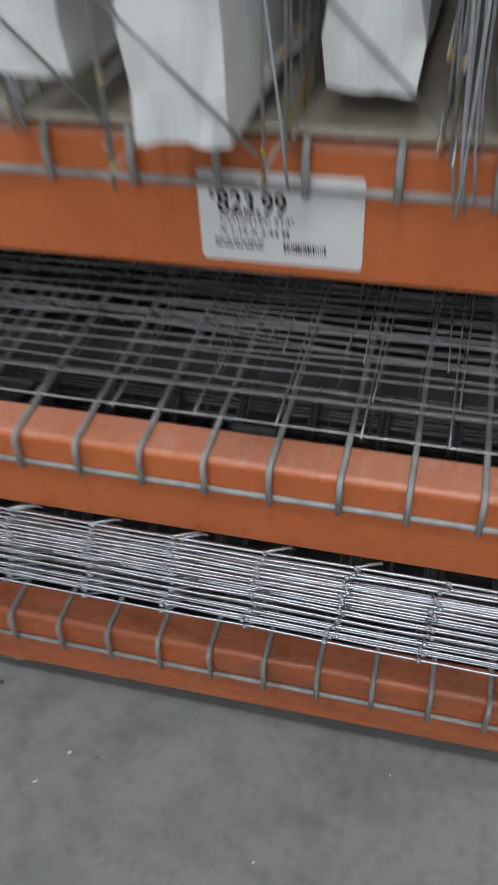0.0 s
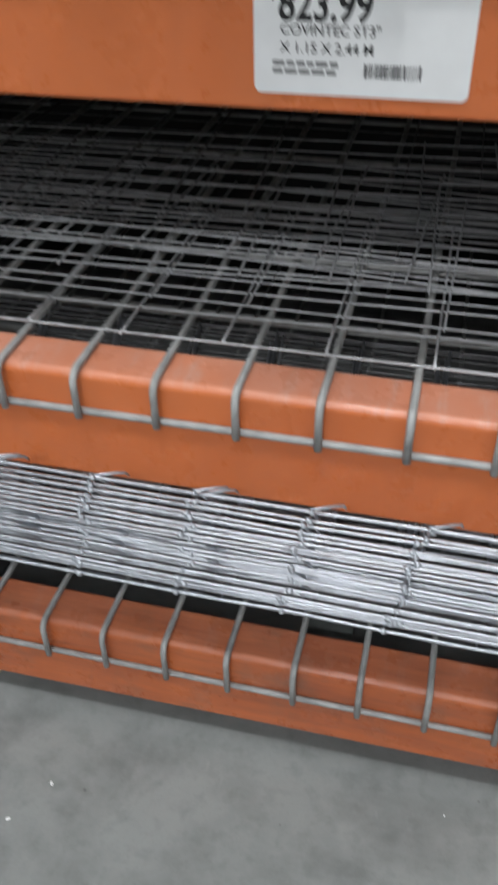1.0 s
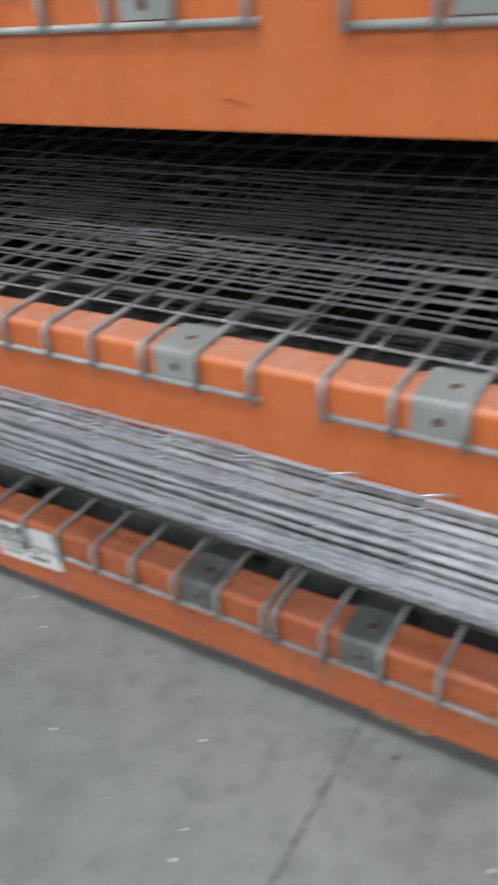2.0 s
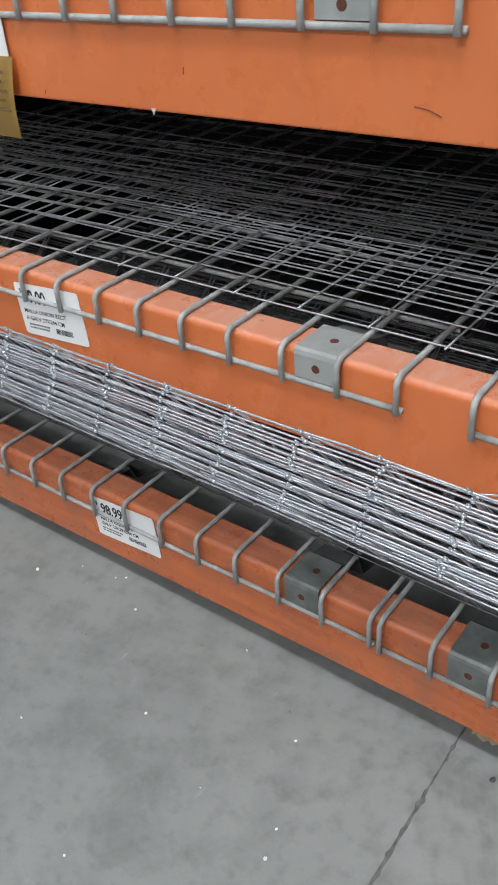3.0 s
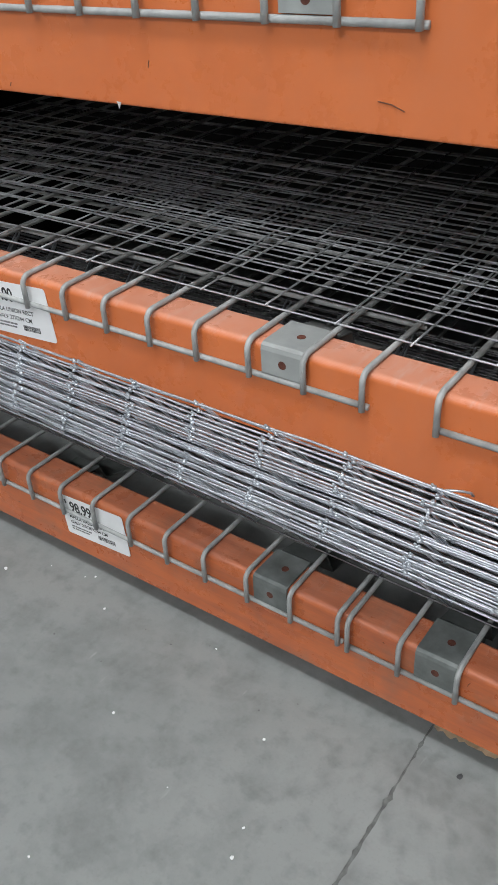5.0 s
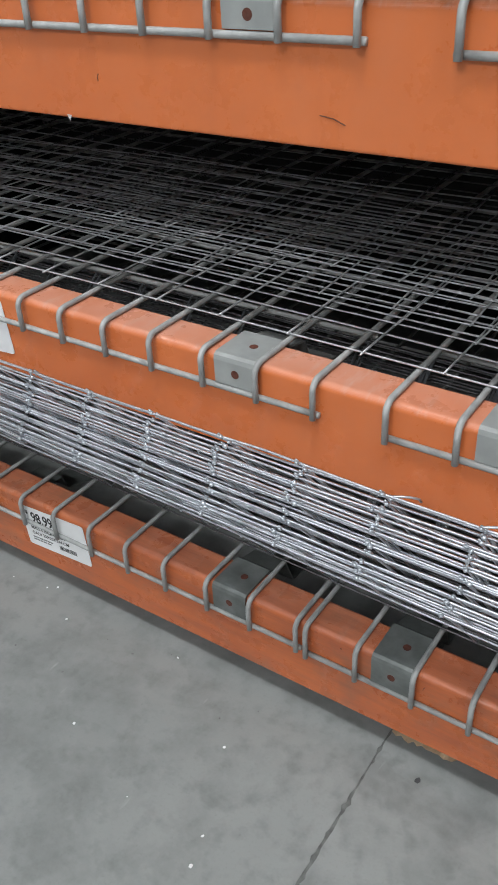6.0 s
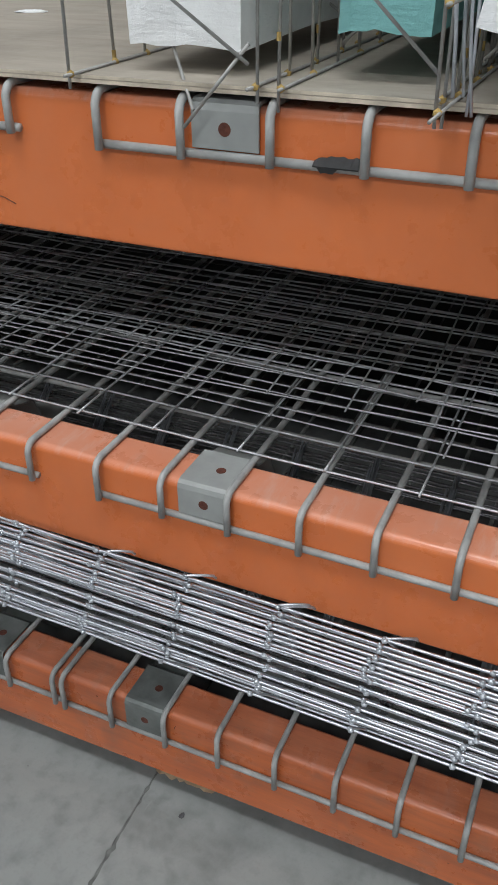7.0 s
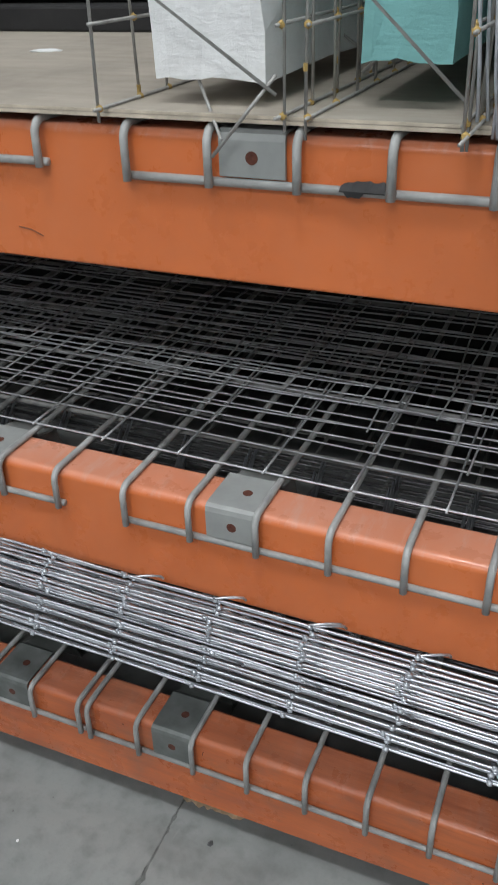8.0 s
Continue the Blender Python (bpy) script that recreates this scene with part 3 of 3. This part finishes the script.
# ---- labels ----


def price_label(name, m, w, h, label, price, lines, mat=PAPER, ink=INK, bars=True, small=0.0062, indent=0.1, price_x=0.115, price_y=0.075):
    """A card in its own plane: x along, y up, thin in z."""
    t = thing(name, m, label, "price label", "price labels")
    bm = bmesh.new()
    box(bm, 0, w, -h, 0, 0, 0.0004)
    es = [e for e in bm.edges if abs(e.verts[0].co.z - e.verts[1].co.z) > 1e-4]
    bmesh.ops.bevel(bm, geom=es, offset=0.004, segments=3, affect="EDGES", profile=0.5)
    part("card", bm, mat, t)
    if price:
        o = text_mesh("price", price, 0.0235, pose(w * price_x, -h * price_y, 0.0006), ink, t, 0.8)
        text_mesh("currency_sign", "$", 0.009, pose(w * 0.065, -h * (price_y + 0.015), 0.0006), ink, t)
    y = -h * 0.47
    for s in lines:
        text_mesh("product_line", s, small, pose(w * indent, y, 0.0006), ink, t, 1.05)
        y -= small * 1.25
    if bars:
        rnd = random.Random(len(lines) + int(w * 1e4))
        bm = bmesh.new()
        for r0 in range(2):
            x = w * 0.09
            while x < w * 0.38:
                l = rnd.uniform(0.003, 0.008)
                box(bm, x, x + l, y - 0.0035 - r0 * 0.0042, y - 0.0012 - r0 * 0.0042, 0.0004, 0.0006)
                x += l + 0.0012
        part("small_print", bm, GREYINK, t)["kind"] = "stuff"
        bm = bmesh.new()
        x = w * 0.52
        while x < w * 0.78:
            l = rnd.choice((0.0005, 0.0008, 0.0013))
            box(bm, x, x + l, y - 0.0085, y - 0.0015, 0.0004, 0.0006)
            x += l + rnd.choice((0.0006, 0.001))
        part("bar_code", bm, INK, t)["kind"] = "stuff"
    return t


def on_face(x, z, y, roll=0.0):
    return pose(x, y, z, 90, 0, 0) @ pose(0, 0, 0, 0, 0, roll)


price_label("price_label", on_face(0.397, 0.7362, -0.0008), 0.119, 0.0695, "white printed price label stuck on the orange beam", "823.99", ('COVINTEC ST3"', "X 1.15 X 2.44 M"), small=0.0073, indent=0.125, price_y=0.18)
price_label("price_label", on_face(-0.5995, 0.437, -0.0008, 4.2), 0.1155, 0.068, "white printed price label behind the deck wires", "79.00", ("MALLA UNION RECT", "A GALV 27X244 CM"), small=0.0078, indent=0.07)
price_label("price_label", on_face(-0.5435, 0.131, -0.0008, 4.0), 0.1205, 0.067, "white printed price label on the lowest beam", "98.99", ("MALLA ESQUINERA", "GALV 20X20X244 CM"), small=0.0072, indent=0.1, price_x=0.15)

# a white and tan tag hanging from the top beam
tag_t = thing("hanging_tag", pose(-0.573, -0.0035, 0.735, 90, 0, 0), "white and tan printed paper tag hanging below the beam", "tag")
bm = bmesh.new()
box(bm, -0.02, 0.062, -0.046, 0.0, 0, 0.0004)
part("white_card", bm, PAPER, tag_t)
bm = bmesh.new()
vs = []
for k in range(9):
    y = -0.040 - 0.01 * k
    zc = 0.001 + 0.006 * math.sin(k * 0.4)
    vs.append([bm.verts.new((x - 0.0002 * k * k, y, zc)) for x in (-0.03, 0.068)])
for a, b in zip(vs, vs[1:]):
    bm.faces.new((a[0], b[0], b[1], a[1]))
bmesh.ops.solidify(bm, geom=bm.faces[:], thickness=0.0005)
part("tan_card", bm, TAN, tag_t, "curled tan paper card")
bm = bmesh.new()
for k in range(5):
    box(bm, 0.03, 0.058 - 0.006 * (k % 2), -0.055 - 0.009 * k, -0.052 - 0.009 * k, 0.0085, 0.0088)
part("small_print", bm, BROWNINK, tag_t)["kind"] = "stuff"

# ---- small marks and litter ----


def flake(name, p, size, mat, label, category, seed, group="", flat=0.3):
    rnd = random.Random(seed)
    bm = bmesh.new()
    res = bmesh.ops.create_icosphere(bm, subdivisions=2, radius=size)
    sx, sy = rnd.uniform(0.5, 1.6), rnd.uniform(0.5, 1.1)
    for v in res["verts"]:
        k = 1 + 0.35 * noise.noise(v.co * (1.6 / size) + Vector((seed, 0, 0)))
        v.co = Vector((v.co.x * sx * k, v.co.y * sy * k, max(v.co.z, -size * 0.6) * flat * k))
    ob = part(name, bm, mat)
    ob.matrix_world = FLOOR @ pose(*p, 0, 0, rnd.uniform(0, 360)) @ Matrix.Translation((0, 0, size * flat * 0.55))
    return tagged(ob, label, category, group)


CRUMB = "small white foam crumb lying on the concrete floor"
for k, (x, y, s) in enumerate(((-0.4418, -0.0438, 0.0032), (-0.0866, -0.227, 0.0036), (-0.623, -0.0635, 0.0026), (0.195, -0.0895, 0.0026), (0.1685, -0.1345, 0.0028), (-0.1397, -0.0947, 0.002), (-0.2606, -0.3433, 0.0024), (-0.3116, -0.1634, 0.002), (-0.4975, -0.0045, 0.002), (-0.4346, -0.2537, 0.0019))):
    flake("foam_crumb", (x, y, 0), s, WHITE_FOAM, CRUMB, "foam crumb", 200 + k, "foam crumbs")
rnd = random.Random(8)
for k in range(10):
    flake("foam_crumb", (rnd.uniform(-0.85, 0.6), -0.005 - 0.4 * rnd.random(), 0), rnd.choice((0.0008, 0.001, 0.0013, 0.0018)), WHITE_FOAM, CRUMB, "foam crumb", 300 + k, "foam crumbs")
flake("dark_pebble", (0.0645, -0.0163, 0), 0.0034, SHADEBIT, "small dark pebble on the concrete floor", "pebble", 501)

# torn cardboard wedged under the lowest beam
rnd = random.Random(4)
bm = bmesh.new()
rows = []
for k in range(16):
    x = 0.022 + 0.005 * k
    low = 0.026 + 0.007 * noise.noise(Vector((k * 0.45, 3.0, 0))) + 0.0018 * rnd.random() + (0.006 if k in (0, 15) else 0)
    rows.append([bm.verts.new((x, 0.004 + 0.004 * rnd.random(), low)), bm.verts.new((x, 0.014, 0.031 + 0.001 * rnd.random())), bm.verts.new((x, 0.034, 0.0325))])
for a, b in zip(rows, rows[1:]):
    for q in (0, 1):
        bm.faces.new((a[q], b[q], b[q + 1], a[q + 1]))
bmesh.ops.solidify(bm, geom=bm.faces[:], thickness=0.002)
scrap = part("cardboard_scrap", bm, CARD)
scrap.matrix_world = FLOOR
tagged(scrap, "torn brown cardboard scrap wedged under the lowest beam", "cardboard scrap")

# torn dark tape on the top deck's front bar
bm = bmesh.new()
rnd = random.Random(14)
rows = []
for k in range(12):
    x = 0.0027 * k
    up = 0.0022 + 0.0028 * math.sin(min(1, k / 8) * 2.0) + 0.0015 * rnd.random()
    rows.append([bm.verts.new((x, -0.0072, -0.0034 - 0.001 * rnd.random() if 1 < k < 6 else -0.001)), bm.verts.new((x, -0.0078, 0.0)), bm.verts.new((x, -0.003, up))])
for a, b in zip(rows, rows[1:]):
    for q in (0, 1):
        bm.faces.new((a[q], b[q], b[q + 1], a[q + 1]))
bmesh.ops.solidify(bm, geom=bm.faces[:], thickness=0.0008)
ob = part("tape_scrap", bm, SHADEBIT)
ob.matrix_world = pose(0.192, 0, 0.7283)
tagged(ob, "torn dark tape stuck round the deck's front bar", "tape")

# scratches in the orange paint
for x, z, l, roll in ((-0.0566, 0.678, 0.022, -14), (-0.2856, 0.693, 0.006, 80), (-0.47, 0.664, 0.004, 60)):
    bm = bmesh.new()
    tube(bm, [(-l / 2, 0, 0), (0, 0, l * 0.06), (l / 2, 0, 0)], 0.00042, 5)
    ob = part("paint_scratch", bm, DIRT)
    ob.matrix_world = pose(x, -0.0003, z, 0, -roll, 0)
    tagged(ob, "dark scratch in the orange paint of the beam", "scratch")

# a sack on a dark skid far back on the plywood
sk = thing("sack", pose(-0.45, 0.75, BOARD), "pale grey plastic sack lying on a dark skid on the plywood", "sack")
for k in range(5):
    bm = bmesh.new()
    box(bm, -0.36, 0.36, -0.24 + 0.11 * k, -0.17 + 0.11 * k, 0.0, 0.03, 0.003)
    part("skid_slat", bm, DARK, sk, "dark skid slat")
bm = bmesh.new()
res = bmesh.ops.create_uvsphere(bm, u_segments=32, v_segments=18, radius=1)
for v in res["verts"]:
    c = v.co.normalized()
    q = Vector([math.copysign(abs(a) ** 0.6, a) for a in c])
    n = noise.noise(q * 3) * 0.08 + noise.noise(q * 8) * 0.04
    v.co = Vector((q.x * 0.34 * (1 + n), q.y * 0.2 * (1 + n), 0.1 + q.z * 0.07 * (1 + n)))
part("bag", bm, PAPER, sk, smooth=True)

bm = bmesh.new()
bm.faces.new([bm.verts.new(p) for p in ((-0.003, 0, 0.001), (0.003, 0, 0.0005), (0.0008, -0.001, -0.0052))])
bmesh.ops.solidify(bm, geom=bm.faces[:], thickness=0.0006)
ob = part("paper_scrap", bm, PAPER)
ob.matrix_world = pose(-0.3258, -0.0012, 0.659)
tagged(ob, "small torn white paper bit stuck to the beam's lower edge", "paper scrap")

# nicks and smudges in the beams' paint
rnd = random.Random(33)
for k in range(9):
    lv, lo, hi = ((LOW, -0.03, -0.012), (MID, -0.08, -0.045), (LOW, -0.095, -0.05))[k % 3]
    l = rnd.choice((0.0012, 0.002, 0.0035, 0.006))
    bm = bmesh.new()
    tube(bm, [(-l / 2, 0, 0), (0, 0, l * rnd.uniform(-0.2, 0.2)), (l / 2, 0, 0)], rnd.uniform(0.0003, 0.0007), 5)
    ob = part("paint_nick", bm, rnd.choice((SHADEBIT, DIRT)))
    ob.matrix_world = level(lv) @ pose(rnd.uniform(-0.65, 0.62), -0.0001, rnd.uniform(lo, hi), 0, rnd.uniform(-90, 90), 0)
    tagged(ob, "small dark nick in the orange paint of the beam", "paint nick", "paint nicks")

chip = flake("foam_flake", (0, 0, 0), 0.012, WHITE_FOAM, "white foam flake lying on the plywood", "foam flake", 612, flat=0.15)
chip.matrix_world = pose(-0.235, 0.3, BOARD + 0.001, 0, 0, 20)

# ceiling fixtures
for lx, ly in LAMPS:
    t = thing("ceiling_lamp", pose(lx, ly, 5.47), "long white hall lamp under the ceiling", "ceiling lamp", "hall lamps")
    bm = bmesh.new()
    box(bm, -0.65, 0.65, -0.35, 0.35, 0.0, 0.13, 0.01)
    part("housing", bm, WALLP, t)
    bm = bmesh.new()
    box(bm, -0.6, 0.6, -0.3, 0.3, -0.01, -0.002)
    part("diffuser", bm, LAMPGLOW, t)
